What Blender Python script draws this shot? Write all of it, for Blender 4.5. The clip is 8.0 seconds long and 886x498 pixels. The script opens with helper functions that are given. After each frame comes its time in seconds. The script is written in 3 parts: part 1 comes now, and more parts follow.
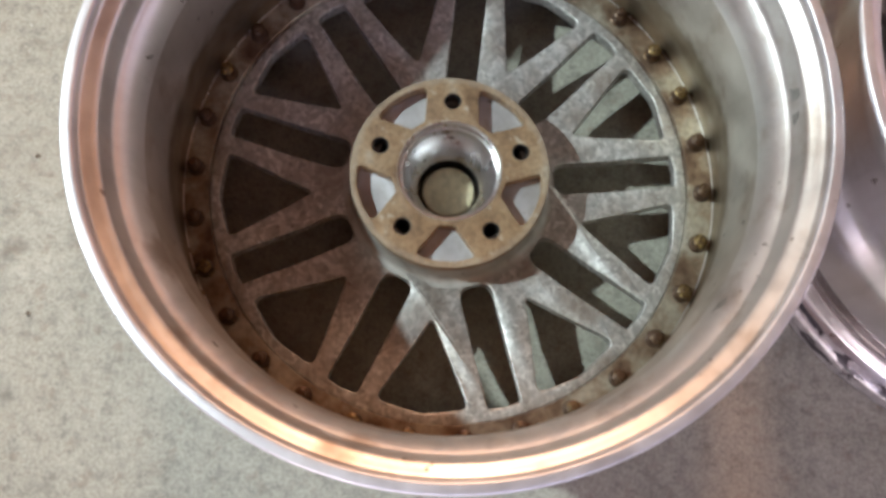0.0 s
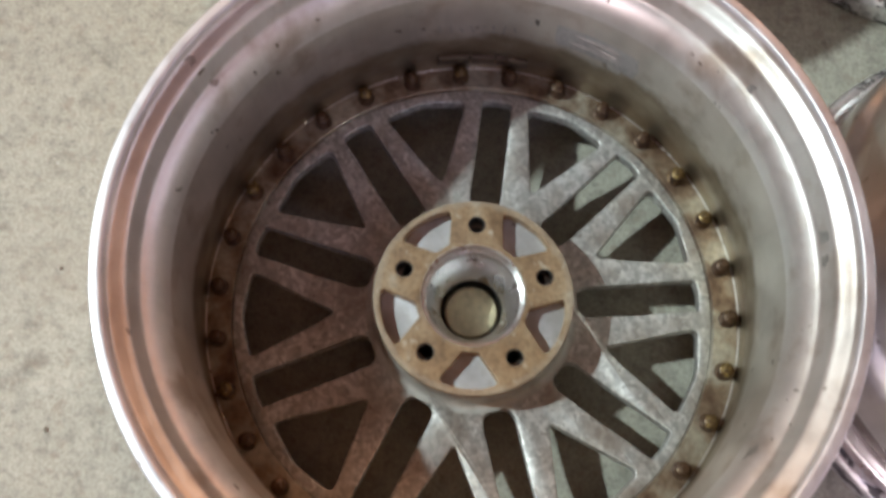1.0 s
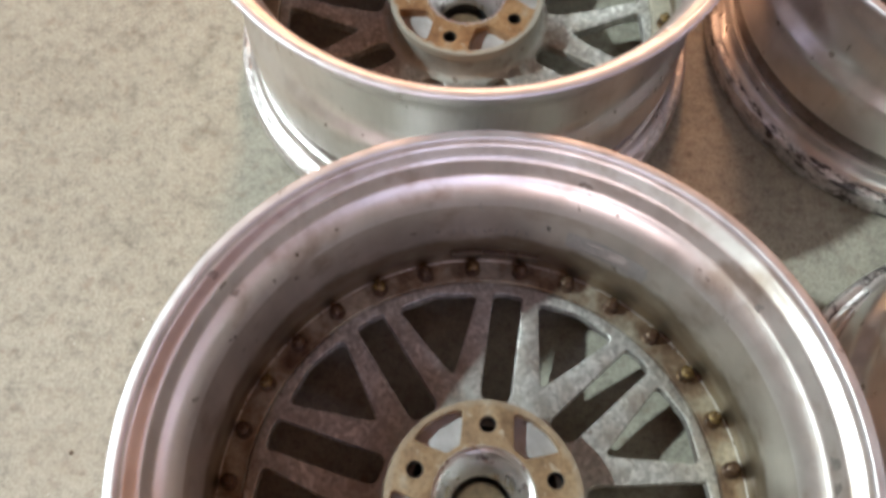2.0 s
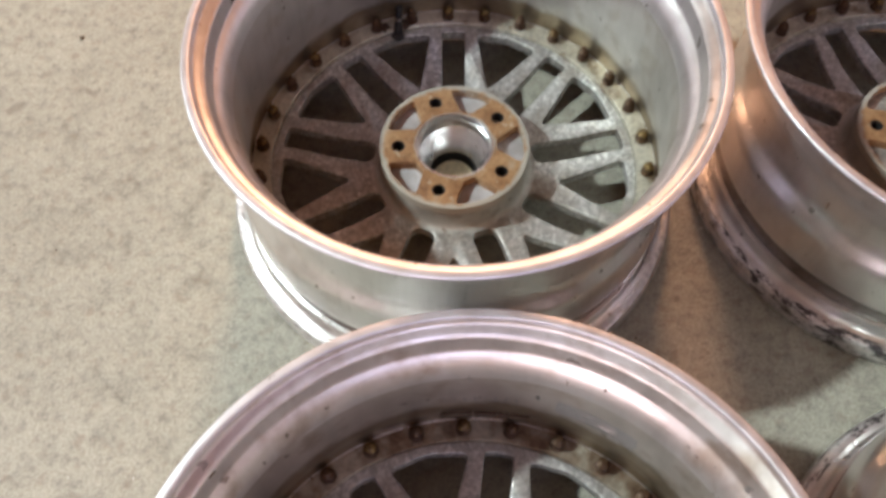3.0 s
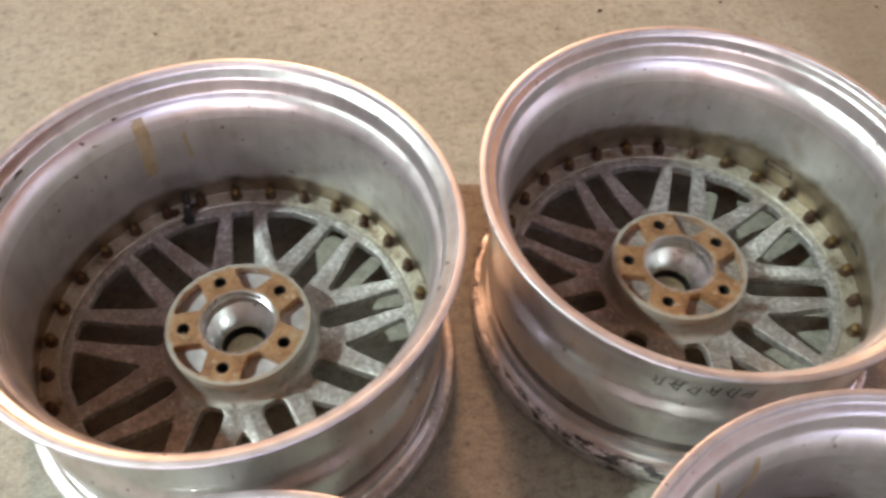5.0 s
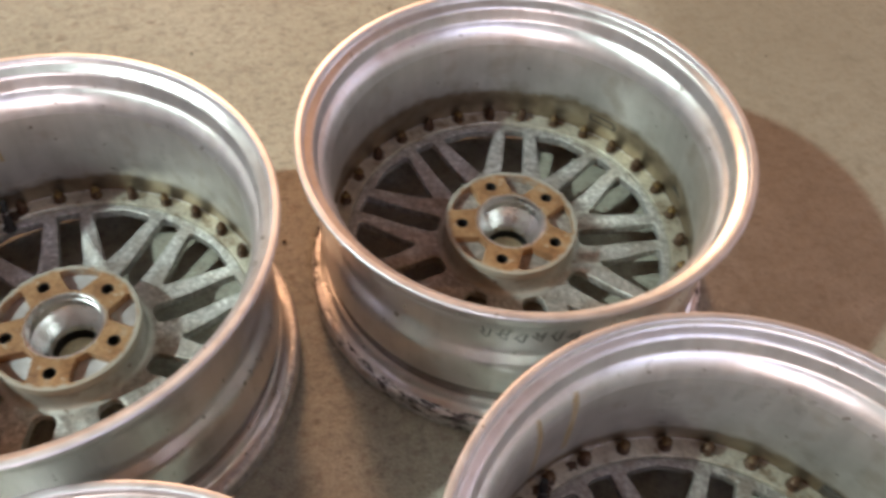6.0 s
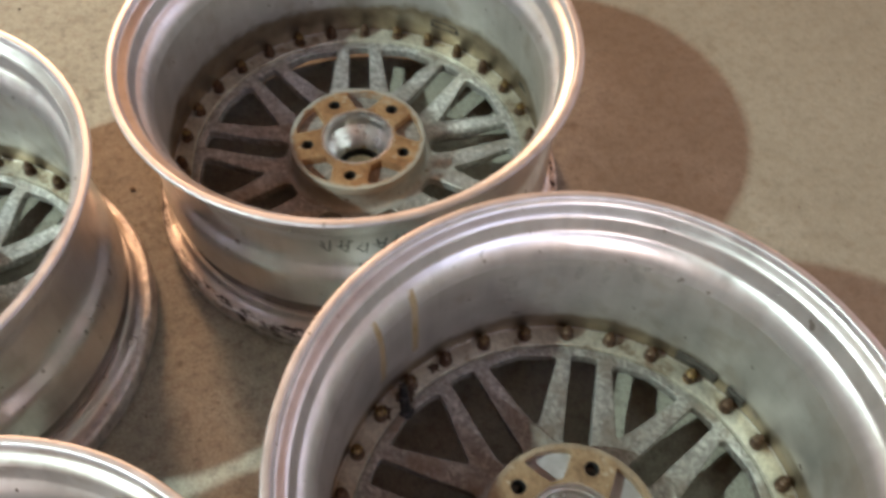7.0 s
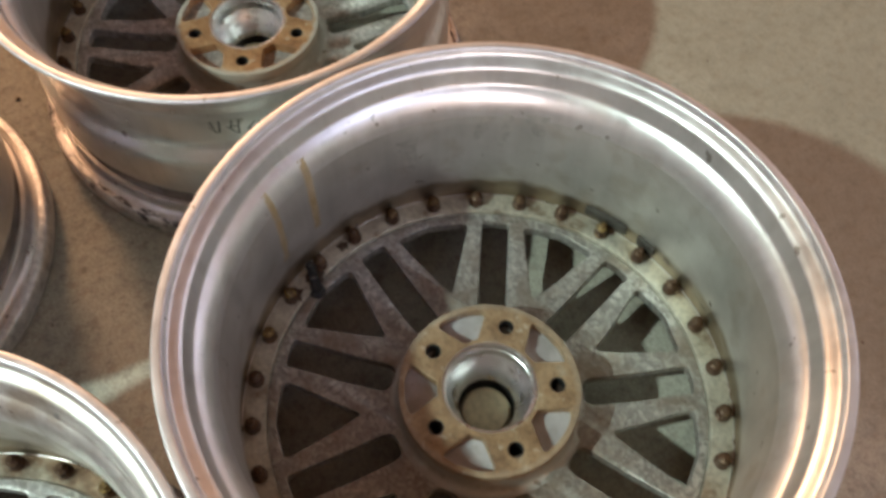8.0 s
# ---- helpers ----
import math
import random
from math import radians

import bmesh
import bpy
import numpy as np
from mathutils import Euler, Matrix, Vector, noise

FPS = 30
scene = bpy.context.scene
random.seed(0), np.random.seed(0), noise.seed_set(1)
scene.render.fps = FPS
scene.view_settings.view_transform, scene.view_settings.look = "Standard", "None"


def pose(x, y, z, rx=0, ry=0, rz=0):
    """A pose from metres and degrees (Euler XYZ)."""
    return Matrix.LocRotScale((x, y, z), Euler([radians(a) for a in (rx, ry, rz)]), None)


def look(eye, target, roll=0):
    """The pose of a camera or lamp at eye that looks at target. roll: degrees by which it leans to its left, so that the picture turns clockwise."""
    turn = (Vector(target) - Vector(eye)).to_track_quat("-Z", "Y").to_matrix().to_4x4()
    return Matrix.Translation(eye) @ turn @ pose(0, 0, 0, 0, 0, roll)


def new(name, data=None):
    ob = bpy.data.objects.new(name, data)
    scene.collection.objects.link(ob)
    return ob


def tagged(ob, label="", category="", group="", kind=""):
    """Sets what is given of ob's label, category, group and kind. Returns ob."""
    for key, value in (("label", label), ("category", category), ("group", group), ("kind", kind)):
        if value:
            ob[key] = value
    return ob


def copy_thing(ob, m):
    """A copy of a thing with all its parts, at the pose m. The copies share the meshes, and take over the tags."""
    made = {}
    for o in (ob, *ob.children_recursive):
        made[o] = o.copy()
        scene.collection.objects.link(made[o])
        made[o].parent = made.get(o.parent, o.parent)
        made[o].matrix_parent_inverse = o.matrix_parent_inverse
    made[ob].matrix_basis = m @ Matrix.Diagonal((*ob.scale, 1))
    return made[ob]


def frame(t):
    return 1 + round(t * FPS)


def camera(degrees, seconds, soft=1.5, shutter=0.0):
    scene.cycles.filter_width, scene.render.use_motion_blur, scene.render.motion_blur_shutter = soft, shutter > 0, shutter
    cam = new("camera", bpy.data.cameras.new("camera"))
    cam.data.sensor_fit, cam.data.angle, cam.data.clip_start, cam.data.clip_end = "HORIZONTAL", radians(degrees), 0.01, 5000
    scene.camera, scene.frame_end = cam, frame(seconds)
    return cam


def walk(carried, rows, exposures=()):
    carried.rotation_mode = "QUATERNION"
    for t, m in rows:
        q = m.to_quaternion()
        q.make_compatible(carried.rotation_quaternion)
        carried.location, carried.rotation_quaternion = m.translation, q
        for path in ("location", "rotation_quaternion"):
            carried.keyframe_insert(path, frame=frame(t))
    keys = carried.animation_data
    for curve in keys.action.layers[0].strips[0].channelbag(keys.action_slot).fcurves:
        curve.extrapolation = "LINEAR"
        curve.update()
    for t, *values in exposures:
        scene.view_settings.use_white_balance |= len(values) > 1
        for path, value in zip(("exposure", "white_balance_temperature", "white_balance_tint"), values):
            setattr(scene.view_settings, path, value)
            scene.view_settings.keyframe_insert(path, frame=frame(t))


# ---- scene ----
cam = camera(54.28, 8.0, soft=3.2, shutter=0.4)
ROWS = [
    (0, 0.0093, 0.0087, 0.7141, 13.62, -0.37, 0.01),
    (0.5, 0.0023, 0.0298, 0.7186, 15.52, -0.44, 0.43),
    (1, -0.0005, 0.0565, 0.7241, 17.66, 0.16, 0.86),
    (1.5, -0.0054, 0.0845, 0.7377, 21.84, 0.27, 1.48),
    (1.7, -0.0075, 0.0950, 0.7464, 23.32, 0.13, 1.78),
    (2.8, -0.0107, 0.1819, 0.7933, 28.13, -0.07, 1.37),
    (3, -0.0054, 0.1861, 0.8025, 29.45, 0.09, 1.03),
    (3.5, 0.0120, 0.1979, 0.8255, 32.55, 0.00, -0.18),
    (4, 0.0435, 0.2006, 0.8433, 35.02, -0.29, -2.26),
    (4.2, 0.0604, 0.2005, 0.8481, 35.80, -0.70, -3.70),
    (5.3, 0.1594, 0.1706, 0.8634, 38.69, -1.18, -9.30),
    (5.5, 0.1753, 0.1626, 0.8590, 38.89, -1.47, -11.14),
    (6, 0.2113, 0.1394, 0.8440, 38.56, -2.05, -15.72),
    (6.5, 0.2596, 0.1136, 0.8327, 37.45, -1.54, -20.80),
    (6.7, 0.2774, 0.1022, 0.8254, 36.61, -1.19, -22.14),
    (7, 0.2977, 0.0859, 0.8128, 35.32, -0.59, -24.08),
    (7.5, 0.3149, 0.0580, 0.7878, 33.11, -0.59, -27.60),
    (8, 0.3251, 0.0355, 0.7681, 30.48, -0.34, -30.06),
]
walk(cam, [(t, pose(x, y, z, rx, ry, rz)) for t, x, y, z, rx, ry, rz in ROWS],
     [(0.0, 0.05, 6110, 19), (1.5, 0.02, 6290, 19), (3.0, 0.14, 6400, 22), (4.0, 0.07, 6410, 22), (5.5, 0.06, 6400, 15), (6.5, 0.03, 6400, 12), (8.0, 0.0, 6400, 8)])

# ---- light ----
world = bpy.data.worlds.new("world")
scene.world = world
world.use_nodes = True
world.node_tree.nodes["Background"].inputs[0].default_value = (1.0, 0.70, 0.50, 1)
world.node_tree.nodes["Background"].inputs[1].default_value = 0.06


def lamp(name, kind, m, energy, color, size):
    data = bpy.data.lights.new(name, kind)
    data.energy, data.color = energy, color
    if kind == "AREA":
        data.shape, data.size = "DISK", size
    else:
        data.shadow_soft_size = size
    ob = new(name, data)
    ob.matrix_world = m
    return ob


# a cool work lamp on one side; a low warm lamp far beyond the wheels; a pale window behind; two unseen fills
key = lamp("work_lamp", "SPOT", look((-3.62, 0.74, 3.84), (0.15, 0.40, 0)), 1060, (0.83, 1.0, 0.91), 0.09)
key.data.spot_size, key.data.spot_blend = radians(46), 0.8
lamp("warm_lamp", "AREA", look((0.47, 9.2, 4.3), (0.3, 0.5, 0)), 590, (1.0, 0.57, 0.31), 1.8)
side = lamp("high_window", "AREA", pose(1.5, -5.12, 3.4, 90, 0, 0), 122, (0.76, 0.78, 1.0), 1.0)
side.data.shape, side.data.size, side.data.size_y = "RECTANGLE", 3.4, 2.9
# unseen low lamp behind, added to lift the dim floor between the wheels
low = lamp("low_fill", "AREA", pose(-2.3, -5.12, 1.5, 90, 0, 0), 165, (1.0, 0.87, 0.86), 1.0)
low.data.shape, low.data.size, low.data.size_y = "RECTANGLE", 2.4, 1.6
# unseen lamp at the side, added to brighten the rims' inner flanks
east = lamp("side_fill", "AREA", pose(5.12, 0.2, 1.6, 90, 0, 90), 22, (0.84, 0.82, 1.0), 1.0)
east.data.shape, east.data.size, east.data.size_y = "RECTANGLE", 2.2, 1.6


# ---- materials ----
def nodes_of(name):
    mat = bpy.data.materials.new(name)
    mat.use_nodes = True
    tree = mat.node_tree
    return mat, tree, tree.nodes["Principled BSDF"]


def add(tree, kind, **values):
    node = tree.nodes.new(kind)
    for key, value in values.items():
        if key in node.inputs:
            node.inputs[key].default_value = value
    return node


def noise_fac(tree, scale, detail=4.0, rough=0.55):
    co = tree.nodes.new("ShaderNodeTexCoord")
    tex = add(tree, "ShaderNodeTexNoise", Scale=scale, Detail=detail, Roughness=rough)
    tree.links.new(co.outputs["Object"], tex.inputs["Vector"])
    return tex.outputs["Fac"]


def ramp(tree, fac, stops):
    node = tree.nodes.new("ShaderNodeValToRGB")
    els = node.color_ramp.elements
    while len(els) < len(stops):
        els.new(0.5)
    for el, (p, c) in zip(els, stops):
        el.position = p
        el.color = (*c, 1) if len(c) == 3 else c
    tree.links.new(fac, node.inputs["Fac"])
    return node.outputs["Color"]


def mix(tree, fac, a, b, mode="MIX"):
    node = tree.nodes.new("ShaderNodeMix")
    node.data_type, node.blend_type = "RGBA", mode
    for value, socket in ((fac, node.inputs[0]), (a, node.inputs[6]), (b, node.inputs[7])):
        if hasattr(value, "links"):
            tree.links.new(value, socket)
        elif isinstance(value, tuple):
            socket.default_value = (*value, 1)
        else:
            socket.default_value = value
    return node.outputs[2]


def bump(tree, bsdf, height, strength, distance):
    node = add(tree, "ShaderNodeBump", Strength=strength, Distance=distance)
    tree.links.new(height, node.inputs["Height"])
    tree.links.new(node.outputs["Normal"], bsdf.inputs["Normal"])


def grey(v):
    return (v, v, v)


def concrete():
    mat, tree, bsdf = nodes_of("worn_concrete")
    big = noise_fac(tree, 2.2, 5, 0.6)
    mid = noise_fac(tree, 26, 6, 0.62)
    fine = noise_fac(tree, 95, 4, 0.6)
    grit = noise_fac(tree, 330, 3, 0.6)
    lumps = noise_fac(tree, 58, 4, 0.7)
    chips = noise_fac(tree, 150, 1, 0.5)
    col = ramp(tree, big, [(0.3, (0.335, 0.318, 0.262)), (0.55, (0.386, 0.373, 0.310)), (0.75, (0.425, 0.415, 0.350))])
    col = mix(tree, 1.0, col, ramp(tree, mid, [(0.30, grey(0.72)), (0.45, grey(0.97)), (0.7, grey(1.10))]), "MULTIPLY")
    col = mix(tree, 1.0, col, ramp(tree, fine, [(0.32, grey(0.71)), (0.46, grey(0.98)), (0.68, grey(1.11))]), "MULTIPLY")
    col = mix(tree, 1.0, col, ramp(tree, grit, [(0.34, grey(0.76)), (0.60, grey(1.09))]), "MULTIPLY")
    col = mix(tree, ramp(tree, lumps, [(0.32, grey(0.6)), (0.45, grey(0.0))]), col, (0.25, 0.205, 0.155))
    col = mix(tree, ramp(tree, lumps, [(0.56, grey(0.0)), (0.72, grey(0.25))]), col, (0.56, 0.53, 0.46))
    col = mix(tree, ramp(tree, chips, [(0.80, grey(0.0)), (0.82, grey(0.8))]), col, (0.72, 0.71, 0.68))
    spots = noise_fac(tree, 24, 2, 0.5)
    col = mix(tree, ramp(tree, spots, [(0.68, grey(0)), (0.75, grey(0.55))]), col, (0.17, 0.145, 0.115))
    stain = noise_fac(tree, 6.5, 4, 0.6)
    col = mix(tree, ramp(tree, stain, [(0.56, grey(0)), (0.72, grey(0.35))]), col, (0.30, 0.265, 0.21))
    # one side is browner: lamplight too bright there is dimmed in the floor's colour
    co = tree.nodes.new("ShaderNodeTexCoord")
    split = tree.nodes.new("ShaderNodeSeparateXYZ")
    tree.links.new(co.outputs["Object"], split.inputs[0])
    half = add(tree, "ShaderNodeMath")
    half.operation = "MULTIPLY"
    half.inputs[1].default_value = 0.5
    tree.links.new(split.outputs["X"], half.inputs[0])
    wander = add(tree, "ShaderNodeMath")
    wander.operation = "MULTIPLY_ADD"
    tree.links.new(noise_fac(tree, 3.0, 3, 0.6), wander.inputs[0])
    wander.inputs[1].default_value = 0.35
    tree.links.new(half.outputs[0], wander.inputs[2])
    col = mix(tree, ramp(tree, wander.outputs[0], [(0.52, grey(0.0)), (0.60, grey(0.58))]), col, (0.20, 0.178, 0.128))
    tree.links.new(col, bsdf.inputs["Base Color"])
    bsdf.inputs["Roughness"].default_value = 0.66
    h = mix(tree, 0.5, mid, lumps)
    bump(tree, bsdf, h, 0.80, 0.004)
    return mat


def aluminium(name, light, dark, rough, metallic, stain, stain_amount, scale=9.0, dust_edge=None):
    mat, tree, bsdf = nodes_of(name)
    a = noise_fac(tree, scale, 5, 0.6)
    col = ramp(tree, a, [(0.32, dark), (0.62, light)])
    s = noise_fac(tree, scale * 2.3, 4, 0.55)
    col = mix(tree, ramp(tree, s, [(0.55, grey(0)), (0.72, grey(stain_amount))]), col, stain)
    # runs that follow the axis of the wheel
    co = tree.nodes.new("ShaderNodeTexCoord")
    stretch = tree.nodes.new("ShaderNodeMapping")
    stretch.inputs["Scale"].default_value = (1.0, 1.0, 0.10)
    tree.links.new(co.outputs["Object"], stretch.inputs["Vector"])
    run = add(tree, "ShaderNodeTexNoise", Scale=70.0, Detail=4.0, Roughness=0.6)
    tree.links.new(stretch.outputs["Vector"], run.inputs["Vector"])
    col = mix(tree, 1.0, col, ramp(tree, run.outputs["Fac"], [(0.3, grey(0.90)), (0.5, grey(1.0)), (0.7, grey(1.03))]), "MULTIPLY")
    dots = noise_fac(tree, 75, 2, 0.5)
    col = mix(tree, ramp(tree, dots, [(0.71, grey(0)), (0.745, grey(0.7))]), col, (0.16, 0.12, 0.09))
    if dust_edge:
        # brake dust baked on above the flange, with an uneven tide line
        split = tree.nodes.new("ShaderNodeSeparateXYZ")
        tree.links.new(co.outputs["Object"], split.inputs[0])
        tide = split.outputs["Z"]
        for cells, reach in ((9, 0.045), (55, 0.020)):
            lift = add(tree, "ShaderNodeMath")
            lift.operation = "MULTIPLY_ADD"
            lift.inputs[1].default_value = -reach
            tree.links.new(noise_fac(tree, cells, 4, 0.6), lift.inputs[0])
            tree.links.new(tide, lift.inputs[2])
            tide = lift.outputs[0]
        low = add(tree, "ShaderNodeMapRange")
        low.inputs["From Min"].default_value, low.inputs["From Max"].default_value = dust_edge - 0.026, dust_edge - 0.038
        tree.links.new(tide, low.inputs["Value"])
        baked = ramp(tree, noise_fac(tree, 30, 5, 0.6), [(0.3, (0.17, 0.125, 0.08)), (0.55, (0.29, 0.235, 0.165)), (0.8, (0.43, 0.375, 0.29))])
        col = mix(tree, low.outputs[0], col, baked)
    tree.links.new(col, bsdf.inputs["Base Color"])
    bsdf.inputs["Metallic"].default_value = metallic
    both = mix(tree, 0.5, s, run.outputs["Fac"])
    r = ramp(tree, both, [(0.3, grey(rough * 0.8)), (0.7, grey(rough * 1.3))])
    tree.links.new(r, bsdf.inputs["Roughness"])
    bump(tree, bsdf, noise_fac(tree, 420, 3, 0.6), 0.10, 0.0006)
    return mat


def mottled(name, stops, stained):
    # bare cast spokes with a spangled, half-stripped coat
    mat, tree, bsdf = nodes_of(name)
    co = tree.nodes.new("ShaderNodeTexCoord")
    warp = add(tree, "ShaderNodeTexNoise", Scale=60.0, Detail=3.0)
    tree.links.new(co.outputs["Object"], warp.inputs["Vector"])
    vec = mix(tree, 0.02, co.outputs["Object"], warp.outputs["Color"])
    vor = add(tree, "ShaderNodeTexVoronoi", Scale=270.0)
    tree.links.new(vec, vor.inputs["Vector"])
    sep = tree.nodes.new("ShaderNodeSeparateColor")
    tree.links.new(vor.outputs["Color"], sep.inputs[0])
    soft = noise_fac(tree, 190, 4, 0.65)
    blend = mix(tree, 0.68, sep.outputs[0], soft)
    col = ramp(tree, blend, stops)
    patch_fac = noise_fac(tree, 24, 4, 0.6)
    col = mix(tree, ramp(tree, patch_fac, [(0.45, grey(0.0)), (0.66, grey(stained))]), col, (0.27, 0.215, 0.165))
    dirt = noise_fac(tree, 120, 3, 0.6)
    col = mix(tree, ramp(tree, dirt, [(0.66, grey(0)), (0.72, grey(0.6))]), col, (0.17, 0.13, 0.10))
    tree.links.new(col, bsdf.inputs["Base Color"])
    bsdf.inputs["Metallic"].default_value = 0.66
    r = ramp(tree, blend, [(0.2, grey(0.56)), (0.8, grey(0.40))])
    tree.links.new(r, bsdf.inputs["Roughness"])
    bump(tree, bsdf, soft, 0.18, 0.0008)
    return mat


def rough_paint(name, stops, rough, scale, bump_strength=0.2, metallic=0.0):
    mat, tree, bsdf = nodes_of(name)
    a = noise_fac(tree, scale, 5, 0.6)
    col = ramp(tree, a, stops)
    fine = noise_fac(tree, scale * 7, 4, 0.6)
    col = mix(tree, 1.0, col, ramp(tree, fine, [(0.3, grey(0.72)), (0.6, grey(1.05))]), "MULTIPLY")
    tree.links.new(col, bsdf.inputs["Base Color"])
    bsdf.inputs["Roughness"].default_value = rough
    bsdf.inputs["Metallic"].default_value = metallic
    bump(tree, bsdf, fine, bump_strength, 0.0006)
    return mat


def hub_coat(name, stops, worn):
    # a brown coat, worn to grey metal on the outer ring and round the bore
    mat, tree, bsdf = nodes_of(name)
    col = ramp(tree, noise_fac(tree, 42, 5, 0.6), stops)
    fine = noise_fac(tree, 300, 4, 0.6)
    col = mix(tree, 1.0, col, ramp(tree, fine, [(0.3, grey(0.70)), (0.6, grey(1.06))]), "MULTIPLY")
    co = tree.nodes.new("ShaderNodeTexCoord")
    flat = add(tree, "ShaderNodeVectorMath")
    flat.operation = "MULTIPLY"
    flat.inputs[1].default_value = (1, 1, 0)
    tree.links.new(co.outputs["Object"], flat.inputs[0])
    length = tree.nodes.new("ShaderNodeVectorMath")
    length.operation = "LENGTH"
    tree.links.new(flat.outputs["Vector"], length.inputs[0])
    spread = add(tree, "ShaderNodeMath")
    spread.operation = "MULTIPLY_ADD"
    spread.inputs[1].default_value = 0.012
    tree.links.new(noise_fac(tree, 90, 4, 0.65), spread.inputs[0])
    tree.links.new(length.outputs["Value"], spread.inputs[2])
    ring = add(tree, "ShaderNodeMapRange")
    ring.inputs["From Min"].default_value, ring.inputs["From Max"].default_value = 0.0765, 0.0800
    ring.inputs["To Max"].default_value = worn
    tree.links.new(spread.outputs[0], ring.inputs["Value"])
    bare = add(tree, "ShaderNodeMapRange")
    bare.inputs["From Min"].default_value, bare.inputs["From Max"].default_value = 0.0480, 0.0462
    bare.inputs["To Max"].default_value = 0.7 * worn
    tree.links.new(spread.outputs[0], bare.inputs["Value"])
    col = mix(tree, ring.outputs[0], col, (0.40, 0.385, 0.34))
    col = mix(tree, bare.outputs[0], col, (0.46, 0.44, 0.40))
    scuff = noise_fac(tree, 130, 2, 0.5)
    col = mix(tree, ramp(tree, scuff, [(0.66, grey(0)), (0.70, grey(0.6))]), col, (0.50, 0.44, 0.35))
    tree.links.new(col, bsdf.inputs["Base Color"])
    bsdf.inputs["Roughness"].default_value = 0.60
    bump(tree, bsdf, fine, 0.3, 0.0006)
    return mat


def brass(name, stops, rusty):
    mat, tree, bsdf = nodes_of(name)
    info = tree.nodes.new("ShaderNodeObjectInfo")
    a = noise_fac(tree, 260, 3, 0.6)
    col = ramp(tree, a, stops)
    col = mix(tree, ramp(tree, info.outputs["Random"], [(0.5, grey(rusty)), (0.85, grey(0.0))]), col, (0.07, 0.034, 0.02))
    tree.links.new(col, bsdf.inputs["Base Color"])
    bsdf.inputs["Metallic"].default_value = 0.35
    bsdf.inputs["Roughness"].default_value = 0.45
    bump(tree, bsdf, a, 0.3, 0.0005)
    return mat


def chipped_lip(name, least):
    # scratches and chips that run round the edge
    mat, tree, bsdf = nodes_of(name)
    co = tree.nodes.new("ShaderNodeTexCoord")
    split = tree.nodes.new("ShaderNodeSeparateXYZ")
    tree.links.new(co.outputs["Object"], split.inputs[0])
    turn = tree.nodes.new("ShaderNodeMath")
    turn.operation = "ARCTAN2"
    tree.links.new(split.outputs["Y"], turn.inputs[0])
    tree.links.new(split.outputs["X"], turn.inputs[1])
    along = tree.nodes.new("ShaderNodeMath")
    along.operation = "MULTIPLY"
    along.inputs[1].default_value = 0.075
    tree.links.new(turn.outputs[0], along.inputs[0])
    flat = tree.nodes.new("ShaderNodeVectorMath")
    flat.operation = "LENGTH"
    tree.links.new(co.outputs["Object"], flat.inputs[0])
    round_lip = tree.nodes.new("ShaderNodeCombineXYZ")
    tree.links.new(along.outputs[0], round_lip.inputs["X"])
    tree.links.new(flat.outputs["Value"], round_lip.inputs["Y"])
    tree.links.new(split.outputs["Z"], round_lip.inputs["Z"])
    scratch = add(tree, "ShaderNodeTexNoise", Scale=115.0, Detail=5.0, Roughness=0.72)
    tree.links.new(round_lip.outputs[0], scratch.inputs["Vector"])
    a = scratch.outputs["Fac"]
    b = noise_fac(tree, 130, 3, 0.6)
    col = ramp(tree, b, [(0.3, (0.55, 0.53, 0.54)), (0.6, (0.86, 0.845, 0.85))])
    stretch = noise_fac(tree, 7, 2, 0.5)
    worn = mix(tree, 1.0, ramp(tree, a, [(0.44, grey(0.92)), (0.48, grey(0.0))]), ramp(tree, stretch, [(least, grey(0.1)), (least + 0.13, grey(1.0))]), "MULTIPLY")
    col = mix(tree, worn, col, (0.06, 0.05, 0.055))
    tree.links.new(col, bsdf.inputs["Base Color"])
    bsdf.inputs["Metallic"].default_value = 0.86
    r = ramp(tree, a, [(0.42, grey(0.6)), (0.48, grey(0.30))])
    tree.links.new(r, bsdf.inputs["Roughness"])
    bump(tree, bsdf, mix(tree, 0.5, a, b), 1.0, 0.003)
    return mat


M_FLOOR = concrete()
M_BARREL = aluminium("satin_machined_aluminium", (0.85, 0.84, 0.85), (0.72, 0.705, 0.71), 0.36, 0.86, (0.52, 0.45, 0.38), 0.4)
M_BARREL_DIRTY = aluminium("grimy_machined_aluminium", (0.79, 0.77, 0.75), (0.63, 0.59, 0.56), 0.39, 0.83, (0.36, 0.27, 0.20), 0.75)
M_OUTER = aluminium("polished_outer_barrel", (0.84, 0.825, 0.82), (0.70, 0.68, 0.67), 0.31, 0.96, (0.45, 0.40, 0.36), 0.45)
# the polished joint band's dark reflection is put into its colour
M_JOINT_REFLECTION = rough_paint("rim_joint_dark_reflection", [(0.3, (0.20, 0.175, 0.165)), (0.7, (0.36, 0.33, 0.31))], 0.34, 50, 0.15, 0.9)
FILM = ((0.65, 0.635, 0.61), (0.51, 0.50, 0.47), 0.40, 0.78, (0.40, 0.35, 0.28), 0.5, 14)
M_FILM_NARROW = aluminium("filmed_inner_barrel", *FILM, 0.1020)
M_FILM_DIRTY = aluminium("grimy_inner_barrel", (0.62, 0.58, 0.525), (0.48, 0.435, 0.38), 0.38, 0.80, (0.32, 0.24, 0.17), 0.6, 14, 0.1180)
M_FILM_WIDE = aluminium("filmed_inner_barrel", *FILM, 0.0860)
